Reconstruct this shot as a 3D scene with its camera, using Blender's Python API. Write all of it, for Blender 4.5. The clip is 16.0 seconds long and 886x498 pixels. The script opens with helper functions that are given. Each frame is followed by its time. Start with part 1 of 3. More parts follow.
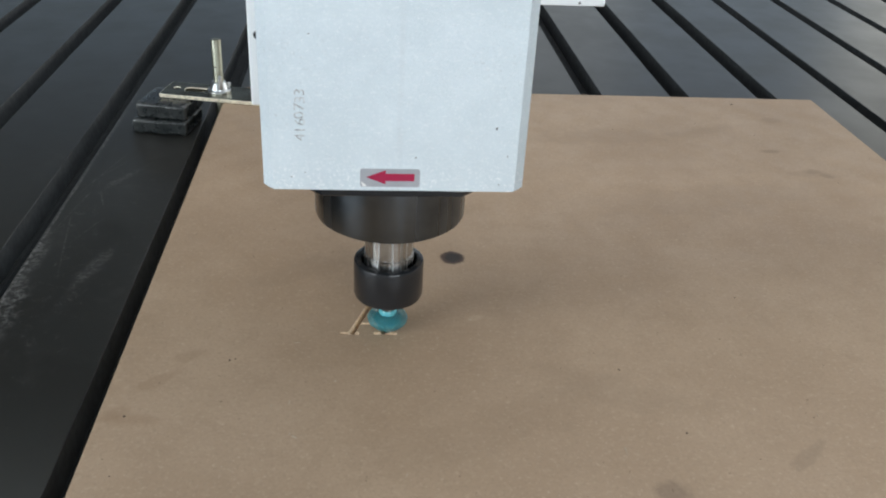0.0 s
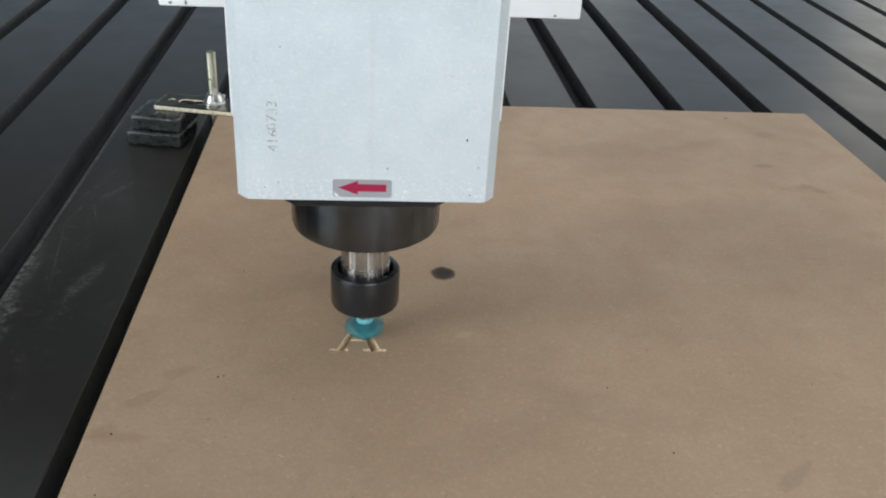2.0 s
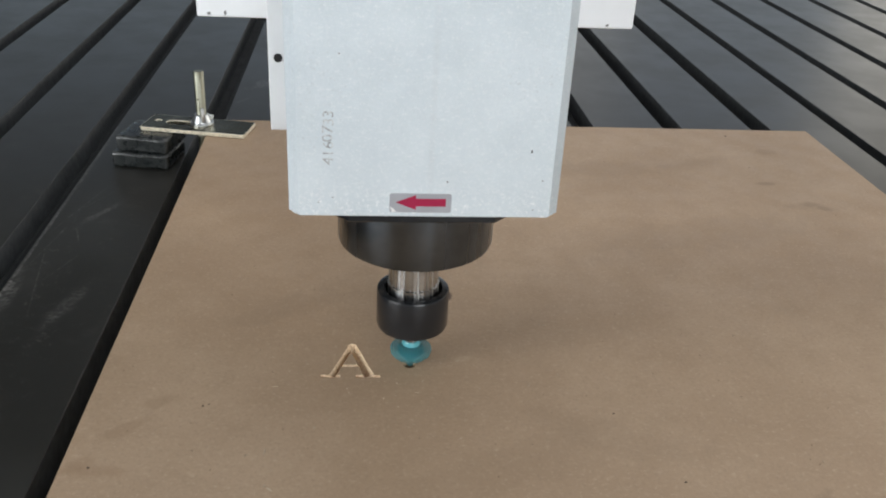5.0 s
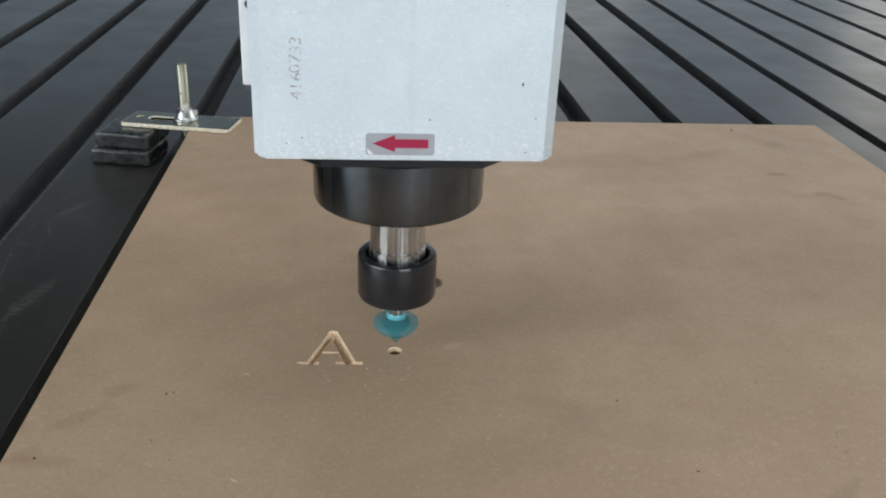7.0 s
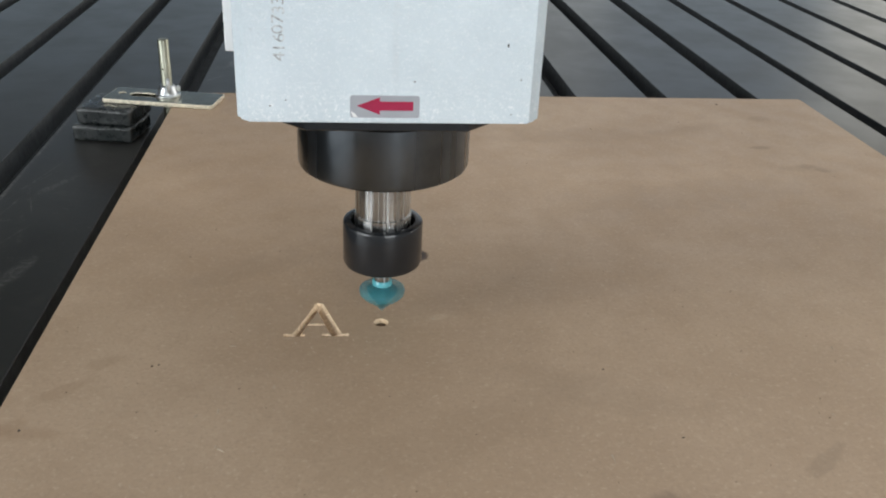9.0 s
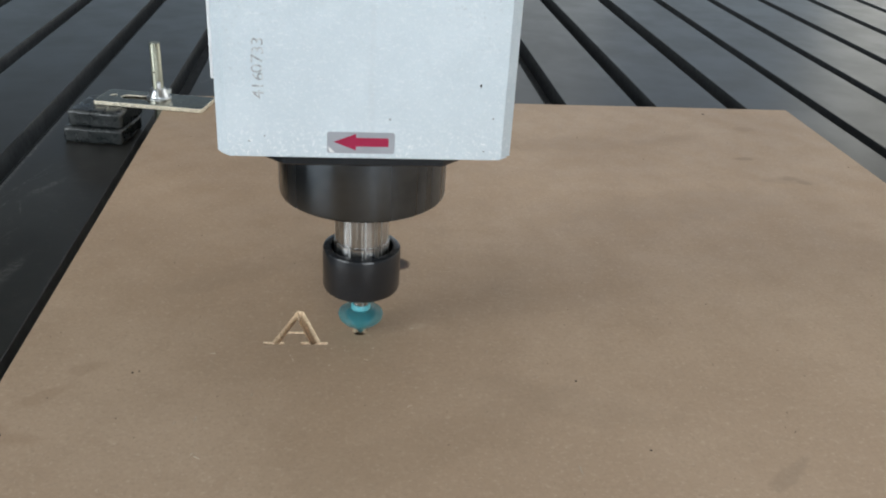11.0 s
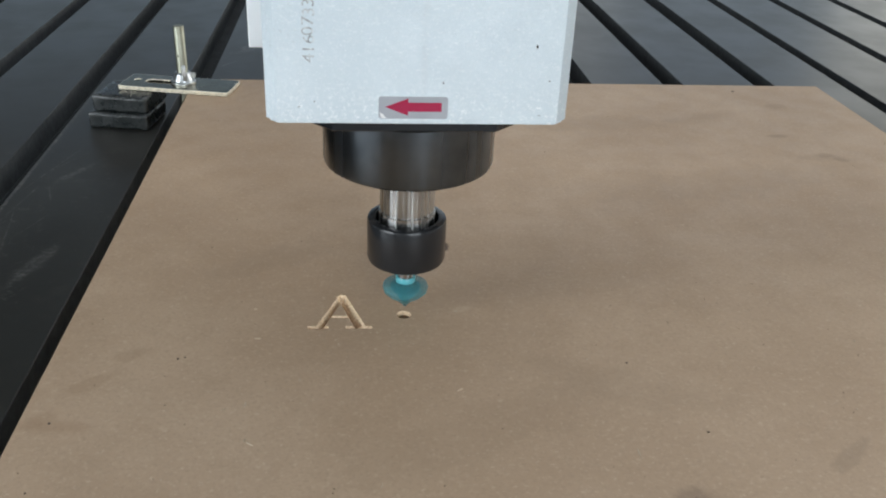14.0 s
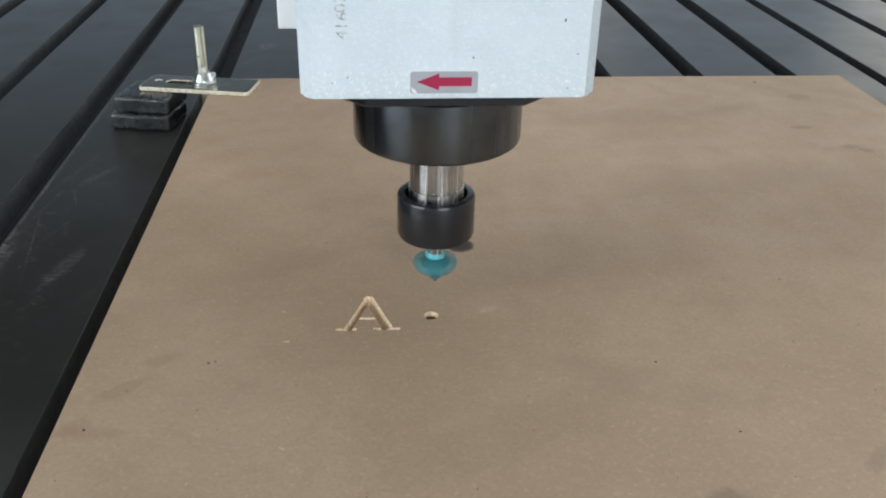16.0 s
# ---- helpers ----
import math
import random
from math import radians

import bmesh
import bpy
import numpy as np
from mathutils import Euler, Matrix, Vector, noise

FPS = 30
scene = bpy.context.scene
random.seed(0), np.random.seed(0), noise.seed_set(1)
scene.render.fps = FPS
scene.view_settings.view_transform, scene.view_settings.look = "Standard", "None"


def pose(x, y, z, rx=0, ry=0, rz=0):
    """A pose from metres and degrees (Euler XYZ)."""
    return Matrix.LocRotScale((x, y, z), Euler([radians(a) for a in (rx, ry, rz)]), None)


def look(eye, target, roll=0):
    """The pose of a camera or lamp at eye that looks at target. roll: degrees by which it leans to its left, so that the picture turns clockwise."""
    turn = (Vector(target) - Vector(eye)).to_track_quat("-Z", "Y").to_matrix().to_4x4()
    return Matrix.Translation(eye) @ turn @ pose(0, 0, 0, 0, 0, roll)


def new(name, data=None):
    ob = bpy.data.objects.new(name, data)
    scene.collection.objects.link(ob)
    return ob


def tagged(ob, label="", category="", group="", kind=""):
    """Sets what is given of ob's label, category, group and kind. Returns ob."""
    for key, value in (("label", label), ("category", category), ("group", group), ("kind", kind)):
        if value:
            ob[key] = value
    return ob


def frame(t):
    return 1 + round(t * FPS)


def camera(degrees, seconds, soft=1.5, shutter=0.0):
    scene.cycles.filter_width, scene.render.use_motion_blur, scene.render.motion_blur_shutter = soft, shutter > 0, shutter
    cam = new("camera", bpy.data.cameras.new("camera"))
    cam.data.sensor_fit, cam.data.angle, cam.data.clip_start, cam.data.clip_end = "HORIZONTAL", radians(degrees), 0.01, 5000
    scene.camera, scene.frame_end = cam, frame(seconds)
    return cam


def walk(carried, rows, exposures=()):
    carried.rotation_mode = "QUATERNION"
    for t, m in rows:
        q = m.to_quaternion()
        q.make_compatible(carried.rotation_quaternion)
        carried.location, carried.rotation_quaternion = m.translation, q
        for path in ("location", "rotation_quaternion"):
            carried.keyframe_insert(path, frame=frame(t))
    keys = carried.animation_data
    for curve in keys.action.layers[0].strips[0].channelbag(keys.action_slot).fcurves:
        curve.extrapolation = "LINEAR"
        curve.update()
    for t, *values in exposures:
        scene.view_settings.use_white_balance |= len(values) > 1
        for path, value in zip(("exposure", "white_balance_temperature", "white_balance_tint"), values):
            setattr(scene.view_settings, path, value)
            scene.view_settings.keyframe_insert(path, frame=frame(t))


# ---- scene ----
cam = camera(52.6, 16.0, soft=2.0)
PATH = [
    (0, (0.169, -1.081, 0.382), (0.342, 0.654, -0.598), 3.2),
    (0.5, (0.173, -1.076, 0.381), (0.352, 0.658, -0.6), 3.5),
    (1, (0.178, -1.075, 0.383), (0.351, 0.66, -0.597), 3.3),
    (1.5, (0.17, -1.071, 0.388), (0.342, 0.661, -0.596), 3.5),
    (2, (0.177, -1.078, 0.39), (0.349, 0.664, -0.579), 3.4),
    (2.5, (0.178, -1.082, 0.397), (0.357, 0.664, -0.562), 3.2),
    (3, (0.171, -1.075, 0.408), (0.358, 0.67, -0.551), 3.5),
    (3.5, (0.168, -1.066, 0.406), (0.364, 0.677, -0.556), 3.8),
    (6, (0.187, -1.037, 0.332), (0.367, 0.753, -0.542), 2.7),
    (6.5, (0.191, -1.026, 0.317), (0.365, 0.771, -0.544), 2.8),
    (7, (0.194, -1.028, 0.317), (0.369, 0.772, -0.537), 2.5),
    (7.5, (0.191, -1.034, 0.318), (0.362, 0.76, -0.549), 2.1),
    (8, (0.191, -1.024, 0.309), (0.364, 0.764, -0.569), 2.2),
    (8.5, (0.187, -1.025, 0.309), (0.367, 0.76, -0.575), 2.6),
    (9, (0.194, -1.03, 0.31), (0.401, 0.75, -0.579), 2.6),
    (11.5, (0.206, -1.036, 0.325), (0.416, 0.74, -0.57), 3.5),
    (12, (0.203, -1.038, 0.32), (0.416, 0.74, -0.571), 3.2),
    (12.5, (0.203, -1.044, 0.319), (0.404, 0.734, -0.574), 2.6),
    (13, (0.185, -1.042, 0.312), (0.36, 0.728, -0.602), 2.2),
    (13.5, (0.182, -1.035, 0.316), (0.366, 0.73, -0.608), 2.4),
    (14, (0.182, -1.026, 0.317), (0.378, 0.735, -0.611), 2.6),
    (14.5, (0.182, -1.021, 0.315), (0.372, 0.737, -0.619), 2.4),
    (15, (0.174, -1.02, 0.309), (0.365, 0.738, -0.626), 2.7),
    (15.5, (0.176, -1.017, 0.322), (0.376, 0.74, -0.612), 2.4),
    (16, (0.175, -1.022, 0.323), (0.336, 0.732, -0.626), 1.3),
]
walk(cam, [(t, look(eye, target, roll)) for t, eye, target, roll in PATH],
     exposures=[(0.0, 0.00, 6600, 11), (1.5, -0.02, 6700, 11.5), (2.5, -0.02, 7050, 14.5), (3.0, -0.08, 7500, 19), (3.5, -0.08, 8000, 23), (3.9, -0.08, 7950, 22.5),
                (5.6, -0.10, 6700, 12), (6.5, -0.13, 6700, 12), (7.0, -0.06, 6700, 12), (7.5, -0.16, 6750, 12.5), (8.0, -0.02, 6700, 11), (9.0, -0.02, 6850, 12.5),
                (10.5, -0.04, 6700, 11.5), (11.5, -0.07, 6650, 11.5), (13.0, -0.02, 6600, 11), (14.5, 0.00, 6600, 11), (16.0, 0.06, 6600, 11)])

# ---- world and light ----
world = bpy.data.worlds.new("overcast_sky")
scene.world = world
world.use_nodes = True
wn = world.node_tree
sky = wn.nodes.new("ShaderNodeTexSky")
sky.sky_type = 'NISHITA'
sky.sun_disc = False
sky.sun_elevation = radians(48)
sky.sun_rotation = radians(214)
wn.nodes["Background"].inputs["Strength"].default_value = 0.10
wn.links.new(sky.outputs[0], wn.nodes["Background"].inputs["Color"])

sun_data = bpy.data.lights.new("sun", 'SUN')
sun_data.energy, sun_data.angle, sun_data.color = 0.35, radians(25), (1.0, 0.97, 0.92)
sun = new("sun", sun_data)
sun.matrix_world = look((-4, -6, 8), (0, 0, 0))


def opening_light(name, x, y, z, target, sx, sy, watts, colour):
    """Area lamp standing in for sky light through an unseen door or window opening."""
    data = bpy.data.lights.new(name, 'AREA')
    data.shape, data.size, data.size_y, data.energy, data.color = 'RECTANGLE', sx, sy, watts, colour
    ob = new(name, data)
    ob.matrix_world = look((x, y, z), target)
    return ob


BED = -0.035           # top of the slotted bed; the board's top is z = 0
FLOOR = -0.90
HALL = (-5.0, 6.0, -7.0, 7.0, 4.2)      # x0 x1 y0 y1 ceiling
SOUTH = (0.7, 4.3, 0.3, 4.0)             # tall window in the wall behind the camera: x0 x1 z0 z1
EAST = (-1.2, 4.4, 0.2, 3.0)             # window band: y0 y1 z0 z1
WEST = (-6.4, -1.6, 0.2, 3.4)           # window band: y0 y1 z0 z1
NORTH = (-4.6, 0.9, 0.1, 2.3)           # low window band in the far wall: x0 x1 z0 z1
NORTHEAST = (1.1, 5.8, 0.1, 3.7)        # tall opening with three lamps of unequal strength, set for the bed's reflection
SKYL = (-1.2, 4.4, -4.4, 5.2)           # roof light: x0 x1 y0 y1

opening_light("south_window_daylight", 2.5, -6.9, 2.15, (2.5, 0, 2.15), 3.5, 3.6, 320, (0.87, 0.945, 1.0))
# two added roof lamps, the south one weaker to keep the board's front darker
opening_light("roof_daylight", 1.6, -1.9, 4.1, (1.6, -1.9, 0), 5.4, 4.8, 18, (0.95, 0.98, 1.0))
opening_light("roof_daylight", 1.7, 2.7, 4.1, (1.7, 2.7, 0), 5.0, 4.2, 116, (0.96, 0.99, 1.0))
opening_light("window_daylight", 5.9, 1.6, 1.6, (0, 1.6, 1.6), 5.4, 2.6, 126, (1.0, 0.97, 0.91))
opening_light("far_window_daylight", -1.75, 6.9, 1.2, (-1.75, 0, 1.2), 5.4, 2.1, 4.5, (0.90, 1.0, 0.98))
# three added lamps, the middle one dimmed to grade the bed's sheen
opening_light("far_window_daylight", 1.80, 6.9, 1.9, (1.80, 0, 1.9), 1.4, 3.5, 7.2, (1.0, 0.96, 0.82))
opening_light("far_window_daylight", 3.55, 6.9, 1.9, (3.55, 0, 1.9), 2.1, 3.5, 3.4, (1.0, 0.96, 0.80))
opening_light("far_window_daylight", 5.20, 6.9, 1.9, (5.20, 0, 1.9), 1.2, 3.5, 16, (1.0, 0.96, 0.82))
opening_light("side_window_daylight", -4.9, -4.0, 1.8, (0, -4.0, 1.8), 4.7, 3.1, 380, (0.87, 0.945, 1.0))

# ---- materials ----


class Mat:
    """A node material with short calls."""

    def __init__(self, name, rough=0.5, metal=0.0):
        self.m = bpy.data.materials.new(name)
        self.m.use_nodes = True
        self.t = self.m.node_tree
        self.b = self.t.nodes["Principled BSDF"]
        self.b.inputs["Roughness"].default_value = rough
        self.b.inputs["Metallic"].default_value = metal
        self.co = self.t.nodes.new("ShaderNodeTexCoord").outputs["Object"]

    def link(self, a, b):
        self.t.links.new(a, b)

    def put(self, key, value):
        s = self.b.inputs[key]
        if hasattr(value, "is_output"):
            self.link(value, s)
        else:
            s.default_value = value

    def scaled(self, sx, sy, sz):
        n = self.t.nodes.new("ShaderNodeMapping")
        n.inputs["Scale"].default_value = (sx, sy, sz)
        self.link(self.co, n.inputs["Vector"])
        return n.outputs[0]

    def noise(self, scale, detail=3, rough=0.55, vector=None, warp=0.0):
        n = self.t.nodes.new("ShaderNodeTexNoise")
        n.inputs["Scale"].default_value, n.inputs["Detail"].default_value = scale, detail
        n.inputs["Roughness"].default_value, n.inputs["Distortion"].default_value = rough, warp
        self.link(vector or self.co, n.inputs["Vector"])
        return n.outputs["Fac"]

    def ramp(self, value, a, b, lo=0.0, hi=1.0):
        n = self.t.nodes.new("ShaderNodeMapRange")
        n.interpolation_type = 'SMOOTHSTEP'
        for k, v in (("From Min", a), ("From Max", b), ("To Min", lo), ("To Max", hi)):
            n.inputs[k].default_value = v
        self.link(value, n.inputs["Value"])
        return n.outputs[0]

    def math(self, op, a, b):
        n = self.t.nodes.new("ShaderNodeMath")
        n.operation = op
        for i, v in enumerate((a, b)):
            if hasattr(v, "is_output"):
                self.link(v, n.inputs[i])
            else:
                n.inputs[i].default_value = v
        return n.outputs[0]

    def mix(self, fac, a, b, mode='MIX'):
        n = self.t.nodes.new("ShaderNodeMix")
        n.data_type, n.blend_type = 'RGBA', mode
        for i, v in ((0, fac), (6, a), (7, b)):
            if hasattr(v, "is_output"):
                self.link(v, n.inputs[i])
            else:
                n.inputs[i].default_value = (*v, 1) if i and len(v) == 3 else v
        return n.outputs[2]

    def bump(self, height, strength, distance):
        n = self.t.nodes.new("ShaderNodeBump")
        n.inputs["Strength"].default_value, n.inputs["Distance"].default_value = strength, distance
        self.link(height, n.inputs["Height"])
        self.link(n.outputs[0], self.b.inputs["Normal"])

    def spot(self, x, y, rx, ry, turn=0, soft=0.6, ragged=0.5, scale=60):
        """A stain of ragged outline round (x, y): 1 inside, 0 outside."""
        n = self.t.nodes.new("ShaderNodeMapping")
        n.vector_type = 'TEXTURE'
        n.inputs["Location"].default_value = (x, y, 0)
        n.inputs["Rotation"].default_value = (0, 0, radians(turn))
        n.inputs["Scale"].default_value = (rx, ry, 1)
        self.link(self.co, n.inputs["Vector"])
        d = self.t.nodes.new("ShaderNodeVectorMath")
        d.operation = 'LENGTH'
        self.link(n.outputs[0], d.inputs[0])
        wob = self.ramp(self.noise(scale, 4), 0.25, 0.75, -ragged, ragged)
        return self.ramp(self.math('ADD', d.outputs["Value"], wob), 1.0 + soft / 2, 1.0 - soft / 2)


def mat_mdf():
    m = Mat("mdf_surface", 0.62)
    c = m.mix(m.ramp(m.noise(7, 4), 0.3, 0.7), (0.387, 0.270, 0.171), (0.448, 0.322, 0.211))
    c = m.mix(m.ramp(m.noise(38, 5, 0.65), 0.42, 0.72, 0, 0.34), c, (0.34, 0.235, 0.147))
    c = m.mix(m.ramp(m.noise(380, 4, 0.75), 0.46, 0.72, 0, 0.42), c, (0.27, 0.19, 0.125))
    c = m.mix(m.ramp(m.noise(420, 2, 0.6, None, 0.6), 0.58, 0.76, 0, 0.40), c, (0.56, 0.44, 0.31))
    c = m.mix(m.ramp(m.noise(210, 4, 0.7), 0.50, 0.74, 0, 0.40), c, (0.52, 0.395, 0.265))
    # handling marks, burnt drill mark and dirty thumb prints
    for x, y, rx, ry, turn, strength, colour in (
            (0.024, -0.627, 0.019, 0.0055, -6, 0.20, (0.25, 0.140, 0.070)),
            (0.010, -0.622, 0.010, 0.0050, 30, 0.24, (0.25, 0.150, 0.080)),
            (0.030, -0.588, 0.016, 0.0055, 38, 0.28, (0.25, 0.155, 0.085)),
            (0.046, -0.560, 0.012, 0.0060, 20, 0.25, (0.25, 0.160, 0.090)),
            (0.354, -0.699, 0.0105, 0.0095, 0, 0.60, (0.20, 0.138, 0.090)),
            (0.451, -0.668, 0.0170, 0.0048, 42, 0.32, (0.22, 0.155, 0.100)),
            (0.440, -0.140, 0.070, 0.022, 5, 0.24, (0.26, 0.180, 0.115)),
            (0.645, -0.236, 0.026, 0.008, -6, 0.22, (0.24, 0.170, 0.110)),
            (0.624, -0.175, 0.010, 0.005, 0, 0.42, (0.18, 0.125, 0.080)),
            (0.520, -0.300, 0.110, 0.030, 14, 0.18, (0.26, 0.185, 0.120)),
            (0.250, -0.640, 0.090, 0.020, 24, 0.18, (0.27, 0.185, 0.115)),
            (0.120, -0.440, 0.050, 0.014, 30, 0.18, (0.26, 0.185, 0.120)),
            (0.649, -0.229, 0.009, 0.006, 20, 0.36, (0.20, 0.140, 0.090)),
            (0.660, -0.240, 0.006, 0.005, -30, 0.34, (0.20, 0.140, 0.090)),
            (0.662, -0.079, 0.012, 0.008, 10, 0.26, (0.22, 0.155, 0.100)),
            (0.253, -0.512, 0.008, 0.003, 15, 0.30, (0.56, 0.430, 0.290)),
            (0.340, -0.600, 0.060, 0.016, -20, 0.14, (0.26, 0.185, 0.120)),
            (0.560, -0.120, 0.050, 0.010, 24, 0.16, (0.26, 0.185, 0.120))):
        c = m.mix(m.math('MULTIPLY', m.spot(x, y, rx, ry, turn, 0.7, 0.40), strength), c, colour)
    c = m.mix(m.spot(0.243, -0.420, 0.0104, 0.0108, 0, 0.30, 0.10, 160), c, (0.080, 0.048, 0.030))
    c = m.mix(m.spot(0.2435, -0.4195, 0.0072, 0.0078, 0, 0.5, 0.15, 200), c, (0.026, 0.018, 0.014))
    m.put("Base Color", c)
    m.put("Roughness", m.ramp(m.noise(30, 3), 0.3, 0.7, 0.44, 0.56))
    m.put("Specular IOR Level", 0.35)
    m.bump(m.noise(900, 3, 0.7), 0.18, 0.0004)
    return m.m


def mat_mdf_cut():
    m = Mat("mdf_fresh_cut", 0.85)
    c = m.mix(m.ramp(m.noise(600, 4, 0.7), 0.32, 0.68), (0.55, 0.385, 0.235), (0.86, 0.69, 0.48))
    m.put("Base Color", c)
    m.bump(m.noise(1500, 3), 0.5, 0.0005)
    return m.m


def mat_bed():
    m = Mat("black_phenolic", 0.33)
    dust = m.ramp(m.noise(16, 6, 0.7), 0.55, 0.8, 0, 0.10)
    fine = m.ramp(m.noise(110, 7, 0.85, None, 0.6), 0.54, 0.72, 0, 0.22)
    c = m.mix(dust, (0.0205, 0.0200, 0.0175), (0.22, 0.21, 0.19))
    scuffs = m.math('MULTIPLY', m.spot(-0.100, -0.39, 0.030, 0.13, 4, 1.0, 0.6, 40), fine)
    scuffs2 = m.math('MULTIPLY', m.spot(-0.078, -0.25, 0.045, 0.15, 4, 1.0, 0.6, 40), m.math('MULTIPLY', fine, 0.8))
    worn = m.ramp(m.noise(170, 4, 0.8), 0.42, 0.62)
    for x, y, rx, ry, turn, k in ((-0.1290, -0.30, 0.0014, 0.30, 0, 0.30), (-0.1255, -0.42, 0.010, 0.10, 3, 0.22), (0.030, 0.255, 0.022, 0.010, 60, 0.22),
                                  (-0.045, 0.10, 0.030, 0.008, 15, 0.18), (-0.090, -0.20, 0.030, 0.004, 62, 0.16), (-0.070, -0.38, 0.030, 0.006, 75, 0.14),
                                  (-0.112, -0.190, 0.0007, 0.055, -14, 0.16), (-0.104, -0.175, 0.0006, 0.040, -26, 0.13), (-0.117, -0.265, 0.0008, 0.050, -8, 0.17),
                                  (-0.098, -0.240, 0.0006, 0.035, 18, 0.12), (-0.108, -0.330, 0.0007, 0.050, 10, 0.15), (-0.093, -0.310, 0.0006, 0.030, -20, 0.12),
                                  (0.012, 0.180, 0.0008, 0.020, -35, 0.30)):
        c = m.mix(m.math('MULTIPLY', m.math('MULTIPLY', m.spot(x, y, rx, ry, turn, 0.9, 0.5, 50), worn), k), c, (0.45, 0.44, 0.41))
    c = m.mix(scuffs, c, (0.38, 0.36, 0.33))
    c = m.mix(scuffs2, c, (0.34, 0.32, 0.30))
    c = m.mix(m.ramp(m.noise(60, 5, 0.8, m.scaled(9, 0.6, 1)), 0.66, 0.78, 0, 0.10), c, (0.25, 0.24, 0.22))
    m.put("Base Color", c)
    m.put("Roughness", m.ramp(m.noise(14, 5), 0.3, 0.75, 0.30, 0.37))
    m.put("Specular Tint", (0.97, 1.0, 0.92, 1))
    m.bump(m.noise(700, 2), 0.05, 0.0003)
    return m.m


def mat_plain(name, colour, rough, metal=0.0, vary=0.15, scale=60, bump=0.0):
    m = Mat(name, rough, metal)
    dark = tuple(v * (1 - vary) for v in colour)
    c = m.mix(m.ramp(m.noise(scale, 5, 0.65), 0.3, 0.7), dark, colour)
    m.put("Base Color", c)
    m.put("Roughness", m.ramp(m.noise(scale * 2.3, 3), 0.3, 0.7, max(rough - 0.06, 0.02), rough + 0.06))
    if bump:
        m.bump(m.noise(scale * 12, 3), bump, 0.0003)
    return m.m


def mat_cast():
    """Bare cast aluminium with a satin grey-white blast finish and faint horizontal drawing marks."""
    m = Mat("satin_aluminium", 0.52, 0.35)
    c = m.mix(m.ramp(m.noise(22, 5, 0.6), 0.35, 0.7), (0.604, 0.683, 0.720), (0.654, 0.733, 0.770))
    # pale grain, part of the metal's sparkle painted into the colour
    c = m.mix(m.ramp(m.noise(300, 5, 0.8, m.scaled(1, 1, 1.7)), 0.50, 0.72, 0, 0.40), c, (0.90, 0.92, 0.93))
    c = m.mix(m.ramp(m.noise(260, 5, 0.8, m.scaled(0.7, 1, 1.6)), 0.55, 0.75, 0, 0.40), c, (0.58, 0.62, 0.64))
    c = m.mix(m.ramp(m.noise(14, 4, 0.7, m.scaled(6, 1, 0.3)), 0.58, 0.8, 0, 0.14), c, (0.56, 0.60, 0.62))
    # finer bright flecks, painted glints of the blasted grain
    c = m.mix(m.ramp(m.noise(950, 3, 0.7), 0.58, 0.70, 0, 0.40), c, (0.93, 0.95, 0.96))
    c = m.mix(m.math('MULTIPLY', m.ramp(m.noise(9, 3), 0.45, 0.62), m.ramp(m.noise(480, 4, 0.8), 0.56, 0.66, 0, 0.7)), c, (0.52, 0.57, 0.59))
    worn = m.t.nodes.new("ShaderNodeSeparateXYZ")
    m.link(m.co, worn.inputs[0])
    # the die left a faint upright seam
    seam = m.math('ABSOLUTE', m.math('SUBTRACT', worn.outputs["X"], 0.0035), 0.0)
    c = m.mix(m.math('MULTIPLY', m.ramp(seam, 0.0028, 0.0004), m.ramp(m.noise(120, 4, 0.7), 0.3, 0.7, 0.05, 0.30)), c, (0.55, 0.59, 0.61))
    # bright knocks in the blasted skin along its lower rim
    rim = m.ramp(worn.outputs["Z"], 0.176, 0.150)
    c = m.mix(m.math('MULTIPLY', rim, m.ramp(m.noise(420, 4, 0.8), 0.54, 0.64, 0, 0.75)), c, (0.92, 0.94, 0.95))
    m.put("Base Color", c)
    m.put("Roughness", m.ramp(m.noise(80, 3), 0.3, 0.7, 0.42, 0.58))
    m.bump(m.noise(430, 5, 0.8, m.scaled(1, 1, 1.5)), 0.8, 0.0008)
    return m.m


def mat_turned(name, a, b, rough, flute, depth, drawn=0.9):
    """Turned metal: fine rings left by the lathe draw its highlights out upwards."""
    m = Mat(name, rough, 1.0)
    m.put("Base Color", m.mix(m.ramp(m.noise(70, 3), 0.3, 0.7), a, b))
    flutes = m.noise(flute, 2, 0.6, m.scaled(1, 1, 0.01))
    m.put("Roughness", m.ramp(flutes, 0.3, 0.7, rough - 0.08, rough + 0.08))
    m.bump(flutes, 0.6, depth)
    tan = m.t.nodes.new("ShaderNodeTangent")
    tan.direction_type, tan.axis = 'RADIAL', 'Z'
    m.link(tan.outputs[0], m.b.inputs["Tangent"])
    m.put("Anisotropic", drawn)
    m.put("Anisotropic Rotation", 0.25)
    return m.m


def mat_zinc(name, a, b, rough):
    m = Mat(name, rough, 1.0)
    m.put("Base Color", m.mix(m.ramp(m.noise(60, 4), 0.3, 0.7), a, b))
    m.put("Roughness", m.ramp(m.noise(90, 4), 0.3, 0.7, rough - 0.05, rough + 0.06))
    return m.m


def mat_cutter(name, alpha):
    """Teal coated cutter, half see-through because it spins."""
    m = Mat(name, 0.35)
    m.put("Base Color", m.mix(m.ramp(m.noise(160, 2), 0.35, 0.65), (0.024, 0.215, 0.25), (0.032, 0.245, 0.28)))
    m.put("Alpha", alpha)
    return m.m


